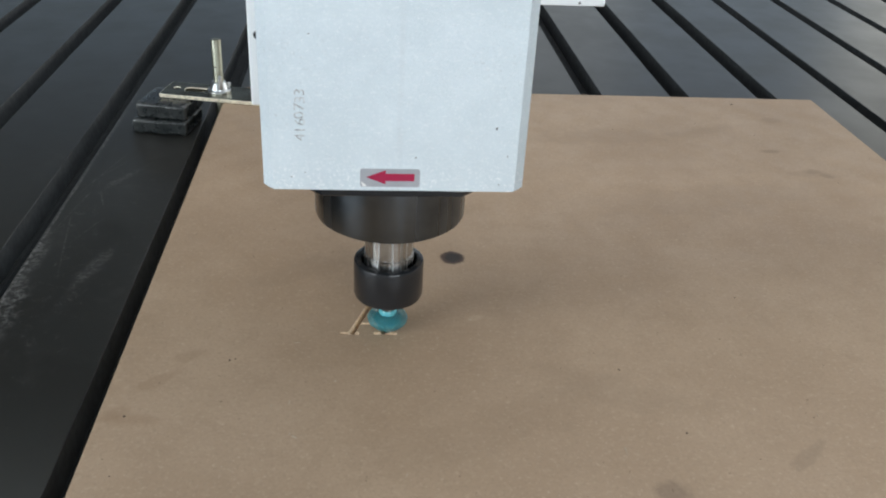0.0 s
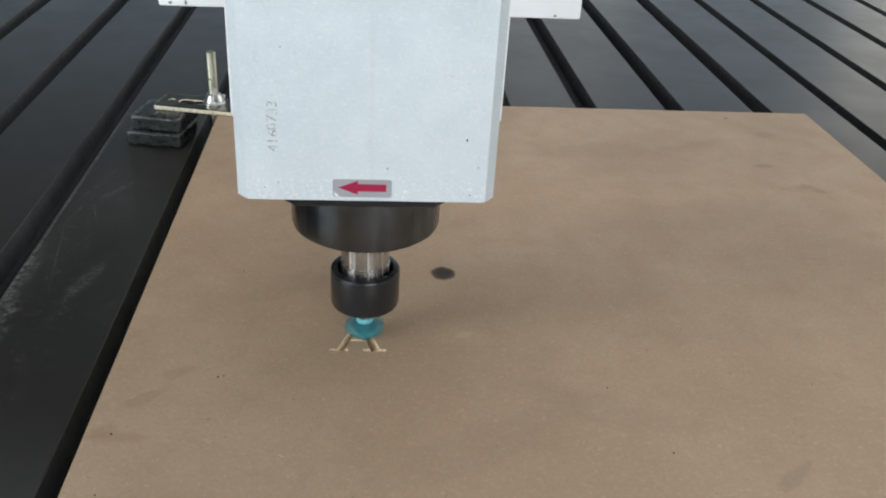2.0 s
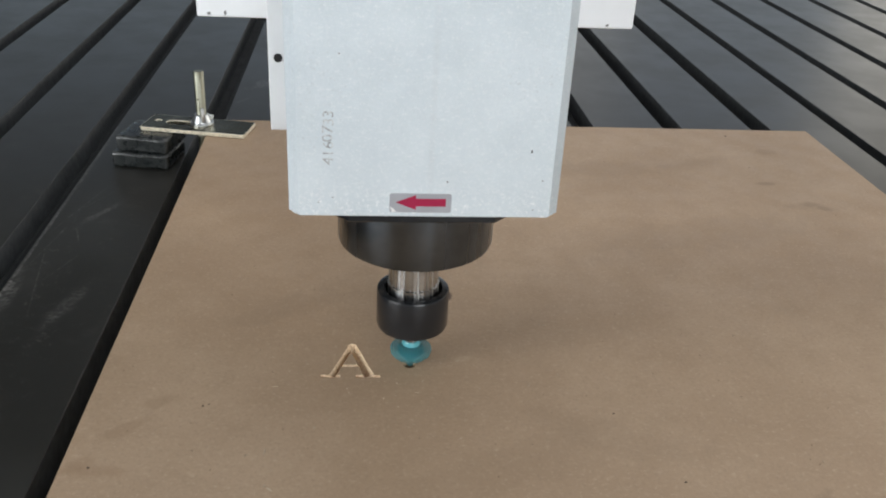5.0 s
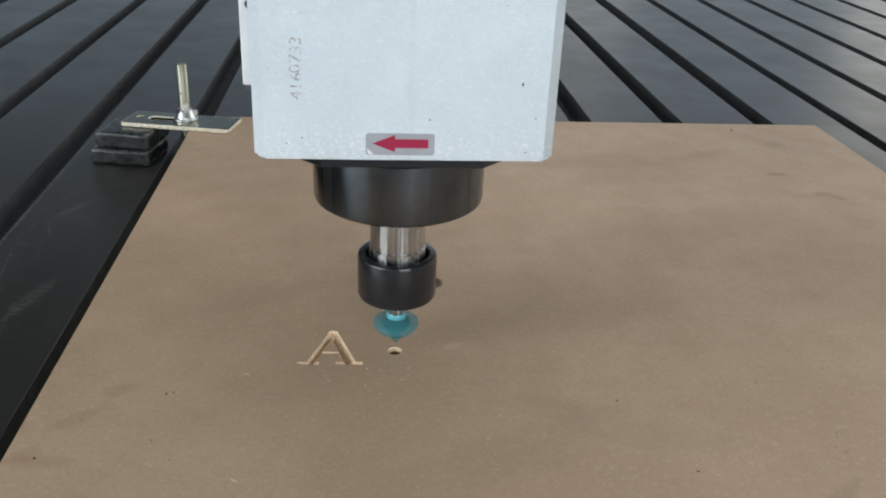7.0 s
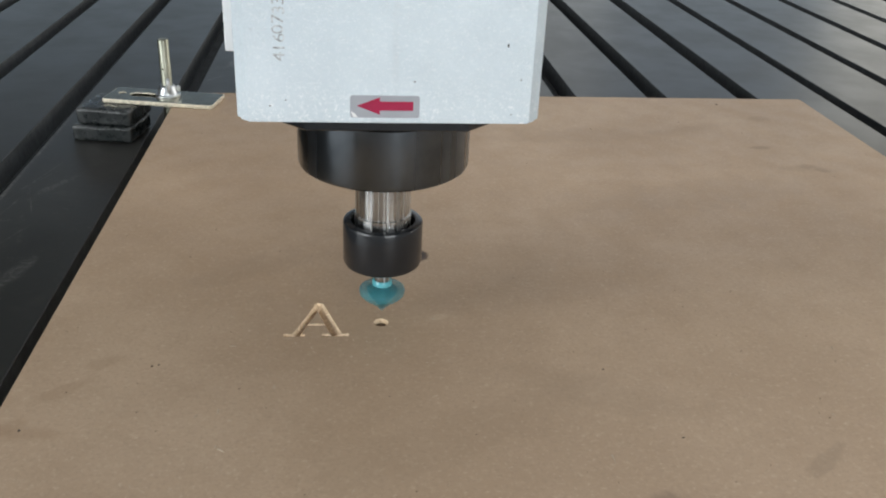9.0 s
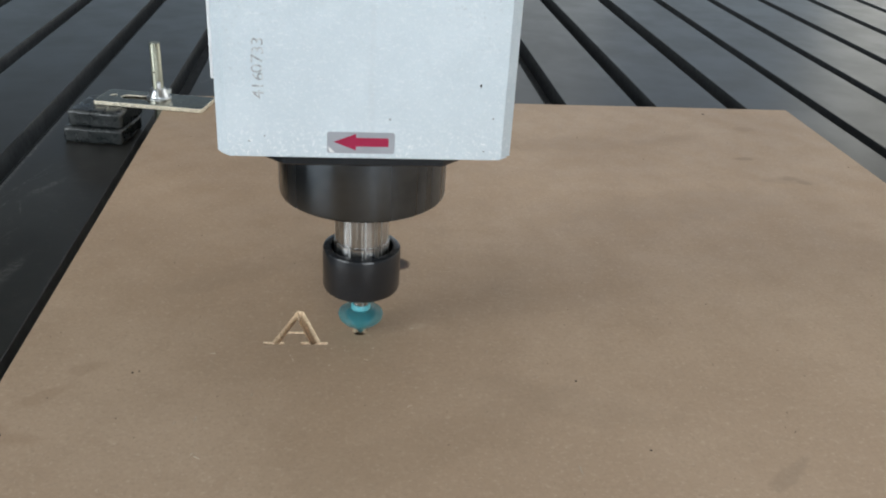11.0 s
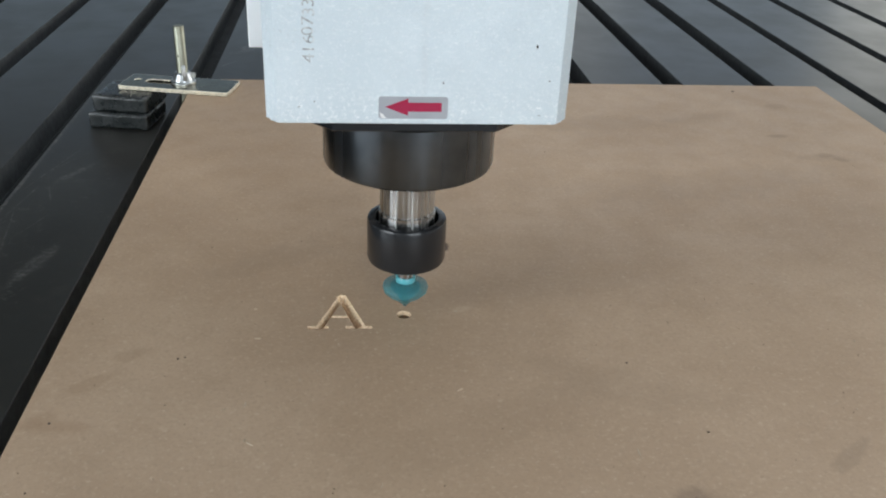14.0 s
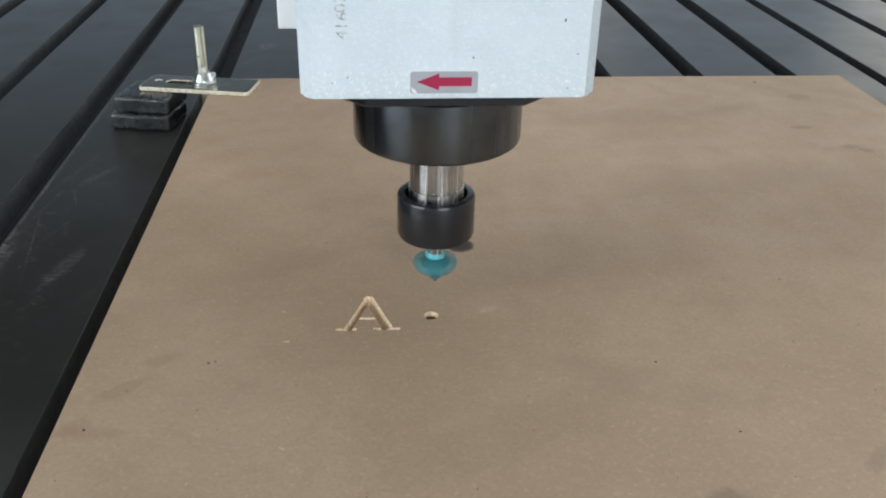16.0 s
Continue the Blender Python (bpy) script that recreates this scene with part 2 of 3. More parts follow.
def mat_block():
    """Black plastic; its pale edges are chalky wear and painted edge highlights."""
    m = Mat("black_block", 0.3)
    c = m.mix(m.ramp(m.noise(70, 5, 0.7), 0.3, 0.7), (0.009, 0.012, 0.0125), (0.016, 0.020, 0.0205))
    c = m.mix(m.ramp(m.noise(45, 5, 0.75, m.scaled(0.4, 1, 2.5)), 0.55, 0.75, 0, 0.25), c, (0.16, 0.165, 0.16))
    # convex edges paled: wear together with the highlight along them
    point = m.t.nodes.new("ShaderNodeNewGeometry").outputs["Pointiness"]
    worn = m.math('MULTIPLY', m.ramp(point, 0.505, 0.55), m.ramp(m.noise(55, 5, 0.7), 0.42, 0.66, 0.0, 0.22))
    c = m.mix(worn, c, (0.30, 0.31, 0.30))
    m.put("Base Color", c)
    m.put("Roughness", m.ramp(m.noise(160, 3), 0.3, 0.7, 0.22, 0.40))
    m.bump(m.noise(500, 4), 0.3, 0.0004)
    return m.m


HOLEWALL = mat_plain("dark_hole_wall", (0.30, 0.20, 0.12), 0.85, 0.0, 0.4, 400, 0.3)
MDF, CUT, BLACKBED = mat_mdf(), mat_mdf_cut(), mat_bed()
SLOT = mat_plain("slot_dark_metal", (0.030, 0.033, 0.033), 0.8, 0.0, 0.35, 40)
SLOTLIP = mat_plain("track_lip", (0.008, 0.010, 0.010), 0.7, 0.0, 0.35, 50)
SLOTLIP.node_tree.nodes["Principled BSDF"].inputs["Specular IOR Level"].default_value = 0.2
SLOT.node_tree.nodes["Principled BSDF"].inputs["Specular IOR Level"].default_value = 0.2
# slot walls paler than the panels: haze over the slots put into colour
SLOTSIDE = mat_plain("slot_side_lifted", (0.070, 0.077, 0.079), 0.55, 0.0, 0.4, 60)
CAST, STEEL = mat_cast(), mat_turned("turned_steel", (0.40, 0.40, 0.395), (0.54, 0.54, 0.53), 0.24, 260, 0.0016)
BLACKGLOSS = mat_turned("black_oxide_gloss", (0.105, 0.118, 0.130), (0.135, 0.150, 0.165), 0.25, 60, 0.0006, 0.7)
BLACKNUT = mat_plain("black_oxide_nut", (0.012, 0.014, 0.0165), 0.21, 0.0, 0.25, 50, 0.05)
BLACKNUT.node_tree.nodes["Principled BSDF"].inputs["Specular IOR Level"].default_value = 0.55
BLACKBLOCK = mat_block()
ZINC = mat_zinc("zinc_plate", (0.23, 0.215, 0.150), (0.31, 0.290, 0.205), 0.17)
ZINCSTUD = mat_zinc("zinc_stud", (0.30, 0.305, 0.24), (0.40, 0.405, 0.33), 0.44)
# pale copy of the zinc: light caught by the strap's edges, painted in
ZINCEDGE = mat_plain("lit_zinc_edge", (0.86, 0.79, 0.62), 0.30, 0.25, 0.20, 180)
ZINCNUT = mat_zinc("zinc_nut", (0.50, 0.53, 0.54), (0.66, 0.69, 0.70), 0.36)
TEAL, TEALCORE = mat_cutter("teal_coating", 0.50), mat_cutter("teal_core", 0.48)
TEALHUB = mat_plain("teal_hub", (0.10, 0.40, 0.45), 0.25, 0.0, 0.1, 200)
FOIL = mat_plain("silver_foil_label", (0.40, 0.42, 0.45), 0.38, 0.35, 0.10, 80)
RED = mat_plain("crimson_print", (0.34, 0.008, 0.052), 0.45, 0.0, 0.12, 120)
# dark patches stand in for relief shading inside the struck digits
STAMP = mat_plain("shaded_stamp_recess", (0.66, 0.70, 0.71), 0.6, 0.0, 0.62, 420)
WHITEPAINT = mat_plain("white_paint", (0.88, 0.905, 0.92), 0.45, 0.0, 0.05, 25, 0.05)
TORN = mat_plain("torn_paper", (0.78, 0.78, 0.77), 0.7, 0.0, 0.1, 200)
DARKHOLE = mat_plain("dark_socket", (0.015, 0.015, 0.016), 0.5)
FLECKDARK = mat_plain("dark_fleck", (0.085, 0.058, 0.038), 0.8)
FLECKBROWN = mat_plain("brown_pit", (0.20, 0.138, 0.088), 0.8)
FLECKGREY = mat_plain("bare_metal_chip", (0.22, 0.23, 0.23), 0.6)
FLECKPALE = mat_plain("pale_fibre", (0.50, 0.405, 0.29), 0.8)
WALLPAINT = mat_plain("wall_plaster", (0.42, 0.42, 0.40), 0.85, 0.0, 0.15, 2, 0.1)
# for unseen walls and ceiling, dark so that metal and bed mirror little
DARKWALL = mat_plain("dark_unseen_wall", (0.070, 0.072, 0.075), 0.8, 0.0, 0.3, 2, 0.1)
CONCRETE = mat_plain("concrete_floor", (0.26, 0.25, 0.24), 0.7, 0.0, 0.25, 3, 0.1)
FRAMEGREY = mat_plain("machine_frame_paint", (0.30, 0.31, 0.32), 0.5, 0.0, 0.1, 10)

# ---- mesh helpers ----


def part(name, bm, material, parent=None, label="", smooth=False):
    """Links a bmesh as one mesh object, under parent if given."""
    bmesh.ops.recalc_face_normals(bm, faces=bm.faces)
    me = bpy.data.meshes.new(name)
    bm.to_mesh(me)
    bm.free()
    for mm in (material if isinstance(material, (list, tuple)) else [material]):
        me.materials.append(mm)
    if smooth:
        me.polygons.foreach_set("use_smooth", [True] * len(me.polygons))
        me.set_sharp_from_angle(angle=radians(35))
    ob = new(name, me)
    if parent:
        ob.parent = parent
    if label:
        tagged(ob, label)
    return ob


def box(x0, x1, y0, y1, z0, z1, bevel=0.0, segments=2):
    bm = bmesh.new()
    bmesh.ops.create_cube(bm, size=1)
    for v in bm.verts:
        v.co = ((x0 + x1) / 2 + v.co.x * (x1 - x0), (y0 + y1) / 2 + v.co.y * (y1 - y0), (z0 + z1) / 2 + v.co.z * (z1 - z0))
    if bevel:
        bmesh.ops.bevel(bm, geom=bm.edges[:], offset=bevel, segments=segments, profile=0.5, affect='EDGES')
    return bm


def revolve(profile, steps=72, x=0.0, y=0.0):
    """A turned body about the upright axis; profile rows are (radius, height)."""
    bm = bmesh.new()
    rings = []
    for r, z in profile:
        if r < 1e-6:
            rings.append([bm.verts.new((x, y, z))])
        else:
            rings.append([bm.verts.new((x + r * math.cos(a), y + r * math.sin(a), z))
                          for a in (2 * math.pi * k / steps for k in range(steps))])
    for a, b in zip(rings, rings[1:]):
        for k in range(steps):
            j = (k + 1) % steps
            if len(a) == 1 and len(b) == 1:
                continue
            if len(a) == 1:
                bm.faces.new((a[0], b[k], b[j]))
            elif len(b) == 1:
                bm.faces.new((a[k], a[j], b[0]))
            else:
                bm.faces.new((a[k], a[j], b[j], b[k]))
    return bm


def prism(points, depth, plane="xy", at=0.0):
    """A flat outline given thickness. plane xy: up by depth from z = at; plane xz: towards -y by depth from y = at."""
    bm = bmesh.new()
    if plane == "xy":
        vs = [bm.verts.new((x, y, at)) for x, y in points]
        way = (0, 0, depth)
    else:
        vs = [bm.verts.new((x, at, z)) for x, z in points]
        way = (0, -depth, 0)
    f = bm.faces.new(vs)
    ex = bmesh.ops.extrude_face_region(bm, geom=[f])
    bmesh.ops.translate(bm, vec=way, verts=[g for g in ex["geom"] if isinstance(g, bmesh.types.BMVert)])
    return bm


def rounded(x0, x1, y0, y1, r, n=5):
    pts = []
    for cx, cy, a0 in ((x1 - r, y1 - r, 0), (x0 + r, y1 - r, 90), (x0 + r, y0 + r, 180), (x1 - r, y0 + r, 270)):
        for k in range(n + 1):
            a = radians(a0 + 90 * k / n)
            pts.append((cx + r * math.cos(a), cy + r * math.sin(a)))
    return pts


def carve(ob, cutters, material):
    """Cuts the cutter bodies out of ob for good; the cut faces take the material."""
    tools = []
    for i, bm in enumerate(cutters):
        tool = part("cutter_tool", bm, material)
        tools.append(tool)
        mod = ob.modifiers.new("cut", 'BOOLEAN')
        mod.operation, mod.solver, mod.object = 'DIFFERENCE', 'EXACT', tool
        mod.material_mode = 'TRANSFER'
    graph = bpy.context.evaluated_depsgraph_get()
    me = bpy.data.meshes.new_from_object(ob.evaluated_get(graph), preserve_all_data_layers=True, depsgraph=graph)
    ob.modifiers.clear()
    ob.data = me
    for tool in tools:
        old = tool.data
        bpy.data.objects.remove(tool)
        bpy.data.meshes.remove(old)


# ---- hall: unseen plain walls added to close the place ----
def wall_with_opening(name, axis, at, u0, u1, z0, z1, hole, material, thick=0.2):
    """A wall along x (axis 'x') or y, with one rectangular opening (u0, u1, z0, z1)."""
    bm = bmesh.new()
    h0, h1, k0, k1 = hole
    for a0, a1, b0, b1 in ((u0, h0, z0, z1), (h1, u1, z0, z1), (h0, h1, k1, z1), (h0, h1, z0, k0)):
        if a1 - a0 < 1e-3 or b1 - b0 < 1e-3:
            continue
        piece = box(a0, a1, at, at + thick, b0, b1) if axis == 'x' else box(at, at + thick, a0, a1, b0, b1)
        me = bpy.data.meshes.new("tmp")
        piece.to_mesh(me)
        piece.free()
        bm.from_mesh(me)
        bpy.data.meshes.remove(me)
    return tagged(part(name, bm, material), "plain hall wall", "wall", kind="structure")


X0, X1, Y0, Y1, TOP = HALL
tagged(part("floor", box(X0, X1, Y0, Y1, FLOOR - 0.2, FLOOR), CONCRETE), "grey concrete workshop floor", "floor", kind="structure")
wall_with_opening("wall_south", 'x', Y0 - 0.2, X0, X1, FLOOR, TOP, SOUTH, WALLPAINT)
wall_with_opening("wall_east", 'y', X1, Y0, Y1, FLOOR, TOP, EAST, WALLPAINT)
wall_with_opening("wall_north", 'x', Y1, X0, 1.0, FLOOR, TOP, NORTH, DARKWALL)
wall_with_opening("wall_northeast", 'x', Y1, 1.0, X1, FLOOR, TOP, NORTHEAST, WALLPAINT)
wall_with_opening("wall_west", 'y', X0 - 0.2, Y0, Y1, FLOOR, TOP, WEST, DARKWALL)
ceil = bmesh.new()
for a in ((X0, SKYL[0], Y0, Y1), (SKYL[1], X1, Y0, Y1), (SKYL[0], SKYL[1], Y0, SKYL[2]), (SKYL[0], SKYL[1], SKYL[3], Y1)):
    b = box(*a, TOP, TOP + 0.2)
    me = bpy.data.meshes.new("tmp")
    b.to_mesh(me)
    b.free()
    ceil.from_mesh(me)
    bpy.data.meshes.remove(me)
tagged(part("ceiling", ceil, DARKWALL), "unseen hall ceiling, kept dark, with a roof light", "ceiling", kind="structure")

# ---- machine bed ----
BX0, BX1, BY0, BY1 = -0.93, 1.90, -1.00, 1.90
# right edge and width of each slot; the boards were laid with uneven gaps
SLOTS = [(-0.780, 0.0255), (-0.650, 0.0255), (-0.520, 0.0255), (-0.390, 0.0255), (-0.2575, 0.0250), (-0.1315, 0.0275)]
SLOTS += [(0.0, 0.0295), (0.125, 0.0275), (0.250, 0.0275), (0.375, 0.0275)] + [(0.498, 0.0300), (0.624, 0.0275), (0.753, 0.0285), (0.8725, 0.0205), (1.000, 0.0205)]
SLOTS += [(1.125 + 0.125 * k, 0.0205) for k in range(6)]


def machine_bed():
    bed = tagged(new("machine_bed"), "black slotted machine bed with parallel T-slots", "machine table")
    part("bed_frame", box(BX0, BX1, BY0, BY1, FLOOR, BED - 0.030, 0.004), FRAMEGREY, bed, "grey painted steel bed frame")
    lefts = [BX0] + [e for e, w in SLOTS]
    rights = [e - w for e, w in SLOTS] + [BX1]
    for a, b in zip(lefts, rights):
        panel = part("panel", box(a, b, BY0, BY1, BED - 0.0298, BED, 0.0007), [BLACKBED, SLOTSIDE], bed)
        # faces along the slots take the lifted tone
        for f in panel.data.polygons:
            f.material_index = 1 if abs(f.normal.x) > 0.9 else 0
    for e, w in SLOTS:
        part("slot_floor", box(e - w + 0.0003, e - 0.0003, BY0 + 0.002, BY1 - 0.002, BED - 0.0299, BED - 0.0265), SLOT, bed)
        if -0.2 < e < 0.4:       # the track's lip shows as a lower strip along the wider gaps
            part("slot_lip", box(e - 0.0074, e - 0.0012, BY0, BY1, BED - 0.0264, BED - 0.0045, 0.0006, 1), SLOTLIP, bed, "dull black track lip")
    return bed


machine_bed()

# ---- board with the carved letter ----
BW, BD = 0.750, 0.880


def groove(ax, ay, bx, by, w0, w1, depth_ratio=0.75, over=0.0):
    """A V-shaped cutter along a stroke, widths w0 and w1 at its ends, pointed at both ends below."""
    a, b = Vector((ax, ay, 0)), Vector((bx, by, 0))
    d = (b - a).normalized()
    n = Vector((-d.y, d.x, 0))
    bm = bmesh.new()
    rows = []
    for p, w, s in ((a, w0, -1), (b, w1, 1)):
        q = p + d * (s * over)
        up = Vector((0, 0, 0.0008))
        k = 1 + 0.0008 / (w * depth_ratio)
        rows.append([bm.verts.new(q + n * (w / 2 * k) + up), bm.verts.new(q - n * (w / 2 * k) + up),
                     bm.verts.new(q - d * (s * w * 0.35) + Vector((0, 0, -w * depth_ratio)))])
    (a0, a1, a2), (b0, b1, b2) = rows
    for f in ((a0, a1, a2), (b1, b0, b2), (a0, b0, b1, a1), (a1, b1, b2, a2), (b0, a0, a2, b2)):
        bm.faces.new(f)
    bmesh.ops.recalc_face_normals(bm, faces=bm.faces)
    return bm


def board():
    bm = box(0, BW, -BD, 0, BED, 0, 0.0008, 1)
    ob = part("mdf_board", bm, [MDF, CUT, HOLEWALL])
    foot = -0.5322
    cuts = [
        groove(0.1735, -0.4915, 0.1592, foot, 0.0042, 0.0052, 1.0),       # thin stroke
        groove(0.1722, -0.4925, 0.1850, foot, 0.0066, 0.0074, 0.95),       # thick stroke
        groove(0.1640, -0.5196, 0.1797, -0.5199, 0.0026, 0.0026, 1.2),     # bar
        groove(0.1508, foot, 0.1650, foot - 0.0004, 0.0030, 0.0030, 1.2),  # serifs
        groove(0.1755, foot - 0.0004, 0.1932, foot - 0.0008, 0.0030, 0.0030, 1.2),
    ]
    cuts.append(revolve([(0, 0.001), (0.0050, 0.001), (0.0047, -0.0008), (0.0042, -0.0035), (0.0042, -0.0280), (0, -0.0280)], 28, 0.2142, -0.5180))
    carve(ob, cuts, CUT)
    # hole wall is darker brown from 3 mm down
    carve(ob, [revolve([(0, -0.0030), (0.00435, -0.0030), (0.00435, -0.0290), (0, -0.0290)], 28, 0.2144, -0.5180)], HOLEWALL)
    return tagged(ob, "brown fibreboard sheet with a carved letter A, stained", "board")


board()


def plug():
    """Added plug that fills the hole, then sinks at the first drilling stroke."""
    bm = revolve([(0, -0.0060), (0.00415, -0.0060), (0.00415, -0.0036), (0.00465, -0.0008), (0.0048, 0.0), (0, 0.0)], 28, 0.2142, -0.5180)
    return tagged(part("hole_filler", bm, MDF), "added fibreboard plug that hides the hole until drilling", "plug")


PLUG = plug()


def flecks():
    rnd = random.Random(5)
    bm = bmesh.new()

    def chip(x, y, a, b, turn, k):
        c, s = math.cos(turn), math.sin(turn)
        pts = []
        for j in range(6):
            ang = j * math.pi / 3
            r = rnd.uniform(0.7, 1.15)
            u, v = a * r * math.cos(ang), b * r * math.sin(ang)
            pts.append((x + c * u - s * v, y + s * u + c * v))
        lo = [bm.verts.new((*p, 0.0)) for p in pts]
        hi = [bm.verts.new((x + (p[0] - x) * 0.7, y + (p[1] - y) * 0.7, 0.0004)) for p in pts]
        f = [bm.faces.new(hi)] + [bm.faces.new((lo[i], lo[(i + 1) % 6], hi[(i + 1) % 6], hi[i])) for i in range(6)]
        for g in f:
            g.material_index = k

    for x, y, a in ((0.017, -0.624, 0.0011), (0.021, -0.678, 0.0008), (0.075, -0.565, 0.0011), (0.378, -0.646, 0.0010),
                    (0.350, -0.578, 0.0010), (0.633, -0.025, 0.0020), (0.470, -0.482, 0.0008), (0.079, -0.5635, 0.0008)):
        chip(x, y, a, a * 0.8, rnd.uniform(0, 3), 0)
    for x, y, a, b, turn in ((0.1252, -0.6452, 0.0030, 0.0005, -0.6), (0.1225, -0.6425, 0.0018, 0.0005, 1.2), (0.1198, -0.6114, 0.0035, 0.0004, 1.5),
                             (0.3339, -0.6611, 0.0042, 0.0004, 1.6), (0.1493, -0.5893, 0.0022, 0.0004, 1.4), (0.2495, -0.5145, 0.0014, 0.0006, 0.2)):
        chip(x, y, a, b, turn, 1)
    for _ in range(70):
        x, y = rnd.uniform(0.01, 0.74), rnd.uniform(-0.80, -0.01)
        if 0.14 < x < 0.23 and -0.545 < y < -0.48:
            continue
        chip(x, y, rnd.uniform(0.0003, 0.0007), rnd.uniform(0.0003, 0.0005), rnd.uniform(0, 3), rnd.choice((0, 1, 1)))
    for _ in range(34):      # loose fibres, thin and pale
        x, y = rnd.uniform(0.05, 0.60), rnd.uniform(-0.78, -0.42)
        if 0.14 < x < 0.23 and -0.545 < y < -0.48:
            continue
        chip(x, y, rnd.uniform(0.0010, 0.0032), rnd.uniform(0.00014, 0.00026), rnd.gauss(1.4, 0.7), 1)
    for _ in range(60):      # pits in the pressed face
        x, y = rnd.uniform(0.01, 0.50), rnd.uniform(-0.78, -0.40)
        if 0.14 < x < 0.23 and -0.545 < y < -0.48:
            continue
        chip(x, y, rnd.uniform(0.0004, 0.0010), rnd.uniform(0.0002, 0.0003), rnd.uniform(0, 3), 2)
    for _ in range(22):      # swarf by the letter
        x, y = rnd.gauss(0.185, 0.035), rnd.gauss(-0.540, 0.022)
        if 0.148 < x < 0.222 and -0.536 < y < -0.488:
            continue
        chip(x, y, rnd.uniform(0.0004, 0.0009), 0.0004, rnd.uniform(0, 3), 1)
    return tagged(part("dust_flecks", bm, [FLECKDARK, FLECKPALE, FLECKBROWN]), "dark and pale wood dust specks", "dust", kind="stuff")


flecks()

# ---- clamp and its packing ----
CLAMP = pose(-0.0115, -0.0315, 0.0, 0, 0, -11.0)


def hold_down_clamp():
    clamp = tagged(new("hold_down_clamp"), "zinc plated strap clamp bolted over board edge", "clamp")
    clamp.matrix_world = CLAMP
    plate = part("strap", prism(rounded(-0.0625, 0.0625, -0.0235, 0.0235, 0.004), 0.0046, "xy", 0.0002), [ZINC, ZINCEDGE])
    slot = [(x - 0.012, y) for x, y in rounded(-0.026, 0.026, -0.0065, 0.0065, 0.0064, 6)]
    carve(plate, [prism(slot, 0.02, "xy", -0.005), revolve([(0, -0.01), (0.0032, -0.01), (0.0032, 0.02), (0, 0.02)], 20, -0.049, 0.002)], ZINC)
    plate.parent = clamp
    for f in plate.data.polygons:
        if abs(f.normal.z) < 0.5 and (abs(f.center.y) > 0.020 or abs(f.center.x) > 0.058):
            f.material_index = 1
    edge = plate.modifiers.new("edge", 'BEVEL')
    edge.width, edge.segments, edge.limit_method = 0.0017, 3, 'ANGLE'
    edge.material = 1
    sx, sy = 0.0035, 0.003
    part("stud", revolve([(0, -0.0614), (0.0058, -0.0614), (0.0058, 0.0672), (0.0050, 0.0684), (0, 0.0684)], 32, sx, sy), ZINCSTUD, clamp,
         "bright zinc plated stud", True)
    part("washer", revolve([(0.0060, 0.0052), (0.0135, 0.0052), (0.0135, 0.0072), (0.0127, 0.0078), (0.0060, 0.0078)], 32, sx, sy), ZINCNUT, clamp, "", True)
    part("wing_nut", revolve([(0.0059, 0.0078), (0.0112, 0.0078), (0.0106, 0.0105), (0.0090, 0.0135), (0.0083, 0.0165), (0.0076, 0.0172), (0.0059, 0.0172)], 32, sx, sy),
         ZINCNUT, clamp, "bright zinc wing nut", True)
    for turn, k in ((-62, 1.0), (20, 0.30)):
        bm = prism([(0.0050, 0.0110), (0.0130, 0.0095), (0.0142, 0.0150), (0.0128, 0.0110 + 0.0150 * k), (0.0100, 0.0110 + 0.0165 * k), (0.0074, 0.0110 + 0.0140 * k)], 0.0040, "xz", 0.0020)
        bmesh.ops.bevel(bm, geom=bm.edges[:], offset=0.0009, segments=2, affect='EDGES')
        ob = part("wing", bm, ZINCNUT, clamp, "", True)
        ob.matrix_basis = pose(sx, sy, 0, 0, 0, turn)
    # dark disc on the stud paints the shade inside its hole
    part("cross_hole", revolve([(0, -0.0004), (0.0011, -0.0004), (0.0011, 0.0003), (0, 0.0003)], 12), DARKHOLE, clamp).matrix_basis = pose(sx - 0.001, sy - 0.0058, 0.036, 90, 0, 0)
    return clamp


hold_down_clamp()


def spacer_blocks():
    for z0, z1, half, dx, dy, turn in ((BED, BED + 0.0172, 0.0330, -0.0085, -0.004, -9), (BED + 0.0174, 0.0, 0.0300, -0.0050, 0, -12)):
        bm = box(-half, half, -0.030, 0.030, 0, z1 - z0, 0.0030, 3)
        bmesh.ops.subdivide_edges(bm, edges=[e for e in bm.edges if e.calc_length() > 0.008], cuts=9, use_grid_fill=True)
        for v in bm.verts:
            d = noise.noise_vector(v.co * 60 + Vector((turn, 0, 0)))
            v.co += Vector((d.x * 0.0008, d.y * 0.0010, d.z * 0.0005 if 0.002 < v.co.z < z1 - z0 - 0.001 else 0))
        ob = part("spacer_block", bm, BLACKBLOCK, smooth=True)
        ob.matrix_world = pose(-0.0600 + dx, -0.0395 + dy, z0, 0, 0, turn)
        tagged(ob, "black packing block stacked under the clamp heel", "block", "packing blocks")


spacer_blocks()

# ---- spindle head: origin at the cutter's tip ----
FACE = -0.0672      # front face
CX = 0.0012         # middle of the housing
NX = 0.0006         # middle of the nose


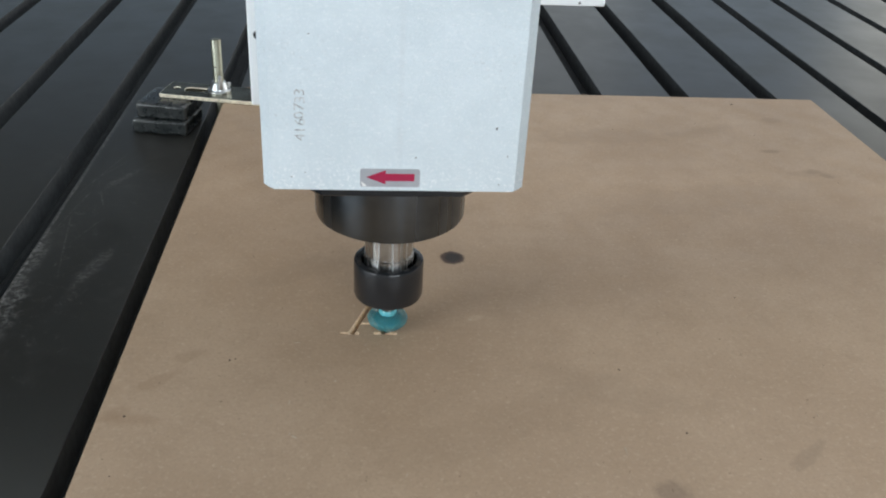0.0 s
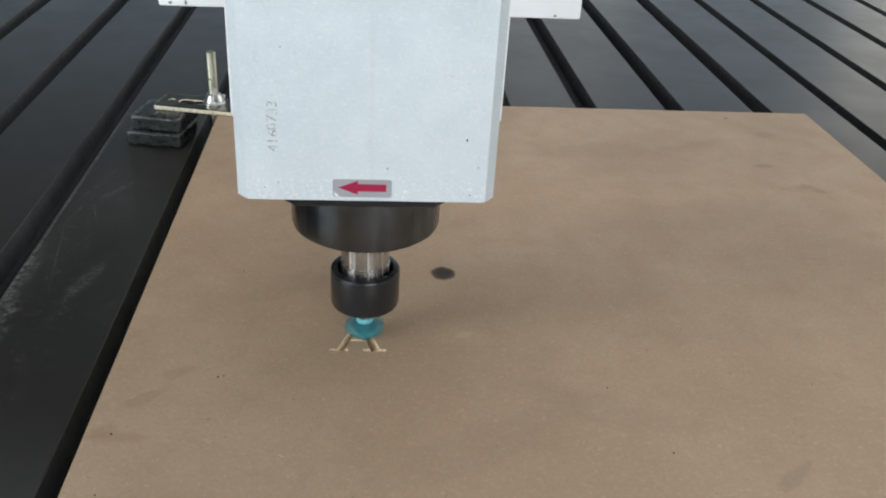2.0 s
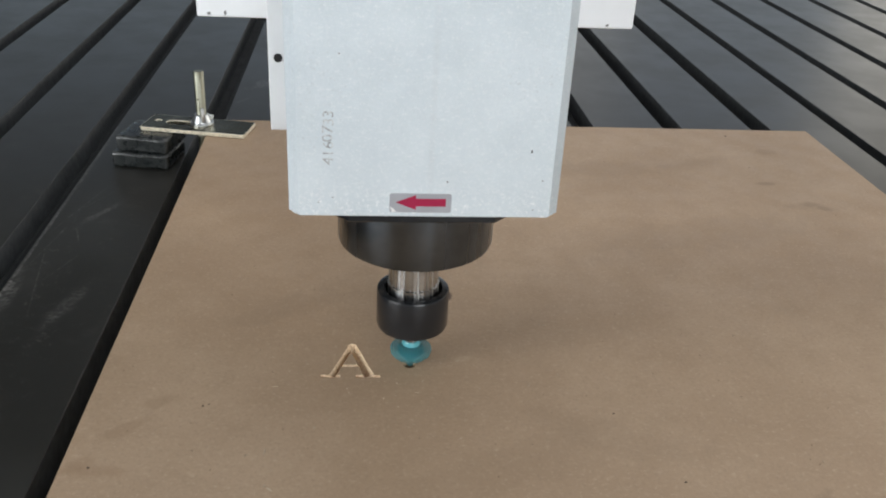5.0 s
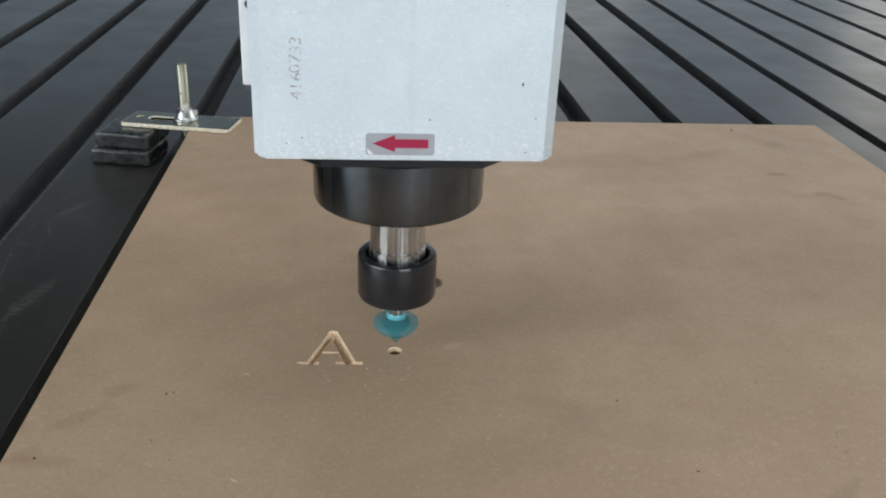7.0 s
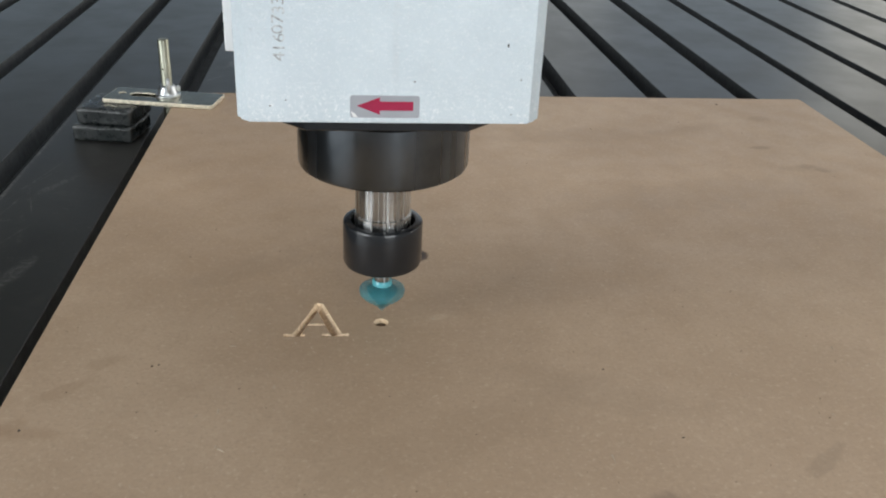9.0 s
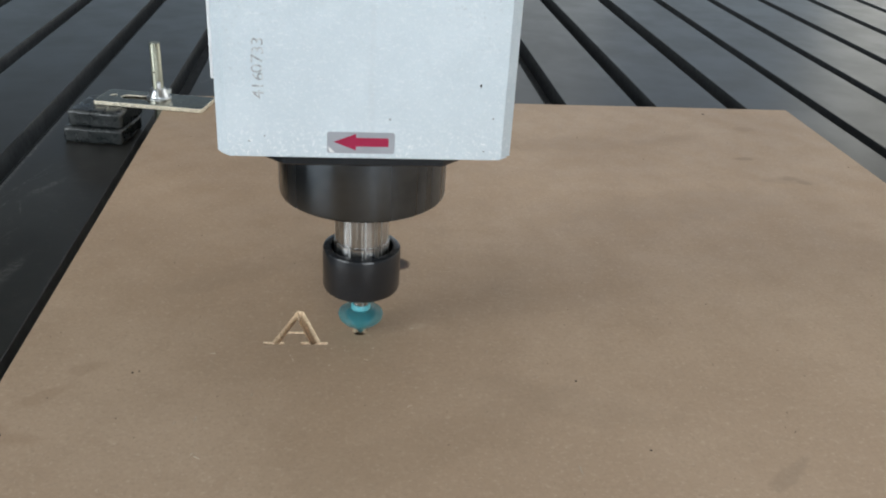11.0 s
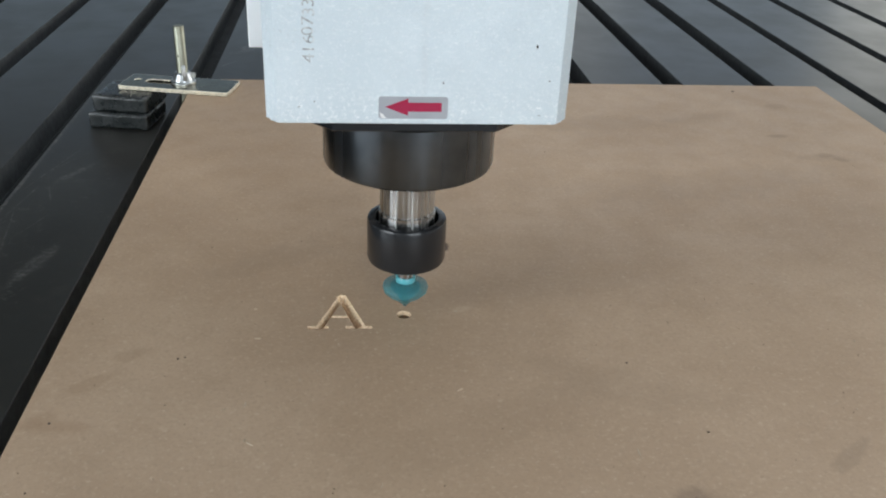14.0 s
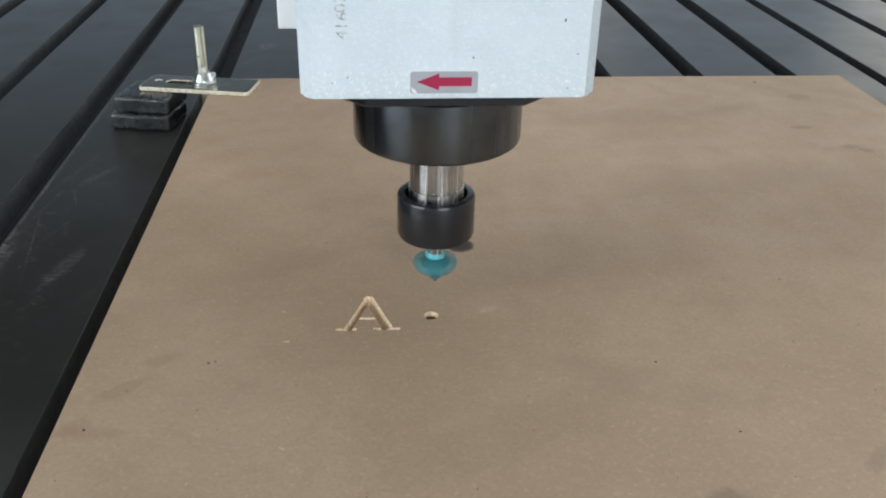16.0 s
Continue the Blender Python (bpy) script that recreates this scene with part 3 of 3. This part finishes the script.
def spindle_head():
    head = tagged(new("router_spindle"), "grey-white router spindle with black nose and teal cutter", "spindle")
    # housing: a square column with cut corners
    w, c, back = 0.0783, 0.0058, 0.0715
    outline = [(CX - w + c, FACE), (CX + w - c, FACE), (CX + w, FACE + c), (CX + w, back), (CX - w, back), (CX - w, FACE + c)]
    bm = prism(outline, 0.331, "xy", 0.1489)
    low = [e for e in bm.edges if all(abs(v.co.z - 0.1489) < 1e-5 for v in e.verts)]
    bmesh.ops.bevel(bm, geom=low, offset=0.0016, segments=2, affect='EDGES')
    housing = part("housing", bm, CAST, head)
    # rating sticker with the arrow that shows the turning direction
    x0, x1, z0, z1 = -0.0196, 0.0160, 0.1522, 0.1640
    label = part("sticker", prism(rounded(x0, x1, z0, z1, 0.0014), 0.00025, "xz", FACE), FOIL, housing, "silver foil sticker")
    zc = (z0 + z1) / 2 + 0.0004
    part("arrow", prism([(x0 + 0.0034, zc), (x0 + 0.0152, zc + 0.0046), (x0 + 0.0152, zc + 0.0024), (x1 - 0.0032, zc + 0.0024),
                         (x1 - 0.0032, zc - 0.0024), (x0 + 0.0152, zc - 0.0024), (x0 + 0.0152, zc - 0.0046)], 0.0001, "xz", FACE - 0.00025), RED, label, "crimson arrow")
    part("torn_corner", prism([(x0 + 0.0003, z0 + 0.0036), (x0 + 0.0024, z0 + 0.0022), (x0 + 0.0040, z0 + 0.0003), (x0 + 0.0014, z0 + 0.0003)],
                              0.00012, "xz", FACE - 0.00025), TORN, label)
    # stamped number, read from below upwards, struck into the casting
    wob = random.Random(3)
    punches = []
    for i, ch in enumerate("4160733"):
        cu = bpy.data.curves.new("digit", 'FONT')
        cu.body, cu.size, cu.extrude, cu.offset, cu.align_x, cu.align_y = ch, 0.0084, 0.0009, 0.0, 'CENTER', 'BOTTOM'
        cu.resolution_u = 3
        tmp = new("tmp", cu)
        me = bpy.data.meshes.new_from_object(tmp.evaluated_get(bpy.context.evaluated_depsgraph_get()))
        bpy.data.objects.remove(tmp)
        bm = bmesh.new()
        bm.from_mesh(me)
        bpy.data.meshes.remove(me)
        bmesh.ops.remove_doubles(bm, verts=bm.verts, dist=1e-6)
        place = Matrix.Translation((-0.0498 + wob.uniform(-0.0004, 0.0004), FACE, 0.1832 + 0.00455 * i)) @ pose(0, 0, 0, 90, 0, 0)
        bmesh.ops.transform(bm, verts=bm.verts, matrix=place @ pose(0, 0, 0, 0, 0, 90 + wob.uniform(-4, 4)) @ Matrix.Diagonal((1.15, 1, 1, 1)))
        punches.append(bm)
    carve(housing, punches, STAMP)
    for x, z, a, b in ((0.0601, 0.1907, 0.0006, 0.0012), (0.0132, 0.1714, 0.0006, 0.0007), (-0.0480, 0.2440, 0.0005, 0.0005), (0.0680, 0.1730, 0.0005, 0.0006),
                       (-0.0600, 0.1580, 0.0006, 0.0004), (-0.0520, 0.1610, 0.0004, 0.0006), (0.0640, 0.1545, 0.0006, 0.0004)):
        part("pit", prism([(x - a, z), (x, z - b), (x + a, z - b * 0.2), (x + a * 0.3, z + b)], 0.0001, "xz", FACE), DARKHOLE if b > 0.001 else FLECKGREY, housing)
    # nose
    g, w, k = 0.0630, 0.0765, 0.0335
    bm = prism([(-w + k, -g), (w - k, -g), (w, -g + k), (w, g - k), (w - k, g), (-w + k, g), (-w, g - k), (-w, -g + k)], 0.0056, "xy", 0.1432)
    bmesh.ops.bevel(bm, geom=[e for e in bm.edges if all(v.co.z < 0.1433 for v in e.verts)], offset=0.0008, segments=1, affect='EDGES')
    part("flange", bm, BLACKNUT, head, "black eight-sided bearing flange")
    R = 0.0514
    part("nose_ring", revolve([(0, 0.1430), (R - 0.0020, 0.1430), (R - 0.0020, 0.1400), (R - 0.0014, 0.1400), (R, 0.1386), (R, 0.1062), (R - 0.0006, 0.1040), (R - 0.0025, 0.1026), (0.024, 0.1026),
                               (0.024, 0.1050), (0, 0.1050)], 96, NX), BLACKGLOSS, head, "glossy black nose ring", True)
    part("shaft", revolve([(0, 0.106), (0.0171, 0.106), (0.0171, 0.0705), (0.0168, 0.0701), (0.0168, 0.0695), (0.0177, 0.0690), (0.0177, 0.0615), (0, 0.0615)], 72, NX),
         STEEL, head, "bright turned steel shaft", True)
    n = 0.0250
    part("collet_nut", revolve([(0.0196, 0.0580), (0.0196, 0.0634), (0.0203, 0.0644), (n - 0.0018, 0.0644), (n - 0.0005, 0.0638), (n, 0.0625), (n, 0.0375), (n - 0.0008, 0.0353),
                                (n - 0.0030, 0.0338), (0.0080, 0.0333), (0.0080, 0.0375), (0, 0.0375)], 96, NX), BLACKNUT, head, "black round collet nut", True)
    # the spinning blades sweep out a thin lens over a hollow-sided point
    bit = part("cutter", revolve([(0, 0.0174), (0.0066, 0.0174), (0.0122, 0.0163), (0.0144, 0.0149), (0.0149, 0.0134), (0.0142, 0.0108), (0.0116, 0.0080), (0.0080, 0.0054),
                                  (0.0050, 0.0030), (0.0028, 0.0008), (0.0012, -0.0012), (0, -0.0024)], 64, NX), TEAL, head, "teal coated pointed engraving cutter, spinning", True)
    part("core", revolve([(0, 0.0160), (0.0068, 0.0160), (0.0098, 0.0140), (0.0094, 0.0118), (0.0066, 0.0082), (0.0040, 0.0050), (0.0018, 0.0014), (0, -0.0006)], 48, NX),
         TEALCORE, bit, "darker solid middle", True)
    part("hub", revolve([(0.0051, 0.0212), (0.0058, 0.0212), (0.0064, 0.0200), (0.0064, 0.0179), (0.0051, 0.0179)], 48, NX), TEALHUB, bit, "pale teal hub ring", True)
    part("shank", revolve([(0, 0.0375), (0.0050, 0.0375), (0.0050, 0.0187), (0, 0.0187)], 40, NX), STEEL, bit, "steel shank", True)
    # plate and slide blocks behind the housing
    py = back + 0.0005
    plate = part("mounting_plate", box(CX - 0.1005, CX + 0.1005, py, py + 0.020, 0.1500, 0.480, 0.001), WHITEPAINT, head, "white painted mounting plate")
    # dark discs paint the shade in the two bolt recesses
    part("socket_screw", revolve([(0, 0), (0.0030, 0), (0.0030, 0.0006), (0, 0.0006)], 16), DARKHOLE, plate).matrix_basis = pose(-0.0925, py, 0.2020, 90, 0, 0)
    part("socket_screw", revolve([(0, 0), (0.0030, 0), (0.0030, 0.0006), (0, 0.0006)], 16), DARKHOLE, plate).matrix_basis = pose(0.0955, py, 0.2500, 90, 0, 0)
    by = py + 0.0202
    block = part("slide_block", box(CX - 0.1495, CX + 0.1560, by, by + 0.060, 0.2235, 0.480, 0.0015), WHITEPAINT, head, "white slide block behind plate")
    for x, z, a, b in ((-0.1400, 0.2262, 0.0016, 0.0012), (-0.1290, 0.2268, 0.0010, 0.0022), (-0.0850, 0.2258, 0.0026, 0.0010), (-0.0822, 0.2275, 0.0008, 0.0014),
                       (0.1380, 0.2260, 0.0014, 0.0010)):
        part("chip", prism([(x - a, z), (x - a * 0.2, z - b), (x + a, z - b * 0.4), (x + a * 0.4, z + b)], 0.0001, "xz", by), FLECKGREY, block)
    return head


HEAD = spindle_head()


def gantry():
    """Only its beam's lower edge comes into view, behind the spindle; legs stand outside the bed."""
    g = tagged(new("gantry_beam"), "white painted gantry beam bridging the machine bed", "gantry")
    part("beam", box(-1.02, 1.99, 0.160, 0.300, 0.2480, 0.470, 0.004), WHITEPAINT, g)
    for x0, x1 in ((-1.10, -1.02), (1.99, 2.07)):
        part("leg", box(x0, x1, 0.120, 0.340, FLOOR, 0.470, 0.004), WHITEPAINT, g)
    return g


GANTRY = gantry()


# ---- what moves ----
def motions():
    hx, hy = 0.2142, -0.5180
    rows = [
        (0.0, 0.1853, -0.5259, -0.0031), (0.5, 0.1925, -0.5286, 0.0078), (1.0, 0.1722, -0.5200, 0.0155), (1.5, 0.1638, -0.5170, 0.0063),
        (2.0, 0.1763, -0.5159, -0.0019), (2.5, 0.1727, -0.4969, -0.0029), (3.0, 0.1625, -0.5160, -0.0011), (3.5, 0.1635, -0.5168, 0.0127),
        (3.8, 0.1690, -0.5170, 0.0160), (4.4, hx, hy, 0.0160), (4.9, hx, hy, -0.0010), (5.5, hx, hy, 0.0160),
        (6.0, hx, hy, 0.0009), (6.12, hx, hy, -0.0008), (6.5, hx, hy, 0.0140), (6.68, hx, hy, 0.0175), (7.0, hx, hy, 0.0088), (7.35, hx, hy, -0.0010),
        (7.5, hx, hy, 0.0038), (8.0, hx, hy, 0.0170), (8.5, hx, hy, 0.0029), (8.62, hx, hy, -0.0005), (9.0, hx, hy, 0.0116), (9.25, hx, hy, 0.0175),
        (9.9, hx, hy, -0.0010), (10.5, hx, hy, 0.0175), (11.15, hx, hy, -0.0010), (11.5, hx, hy, 0.0105), (11.75, hx, hy, 0.0172), (12.0, hx, hy, 0.0112),
        (12.4, hx, hy, -0.0010), (12.5, hx, hy, -0.0002), (13.0, hx, hy, 0.0170), (13.5, hx, hy, 0.0048), (13.68, hx, hy, -0.0008), (14.0, hx, hy, 0.0088),
        (14.3, hx, hy, 0.0172), (14.5, hx, hy, 0.0125), (14.95, hx, hy, -0.0010), (15.0, hx, hy, -0.0009), (15.5, hx, hy, 0.0165), (15.7, hx, hy, 0.0185),
        (16.0, 0.2170, -0.5015, 0.0189)]
    walk(HEAD, [(t, pose(x, y, z)) for t, x, y, z in rows])
    walk(GANTRY, [(t, pose(0, y, 0)) for t, x, y, z in rows])
    walk(PLUG, [(t, pose(0, 0, z)) for t, z in ((0.0, 0.0), (4.7, 0.0), (4.9, -0.0110), (16.0, -0.0110))])


motions()
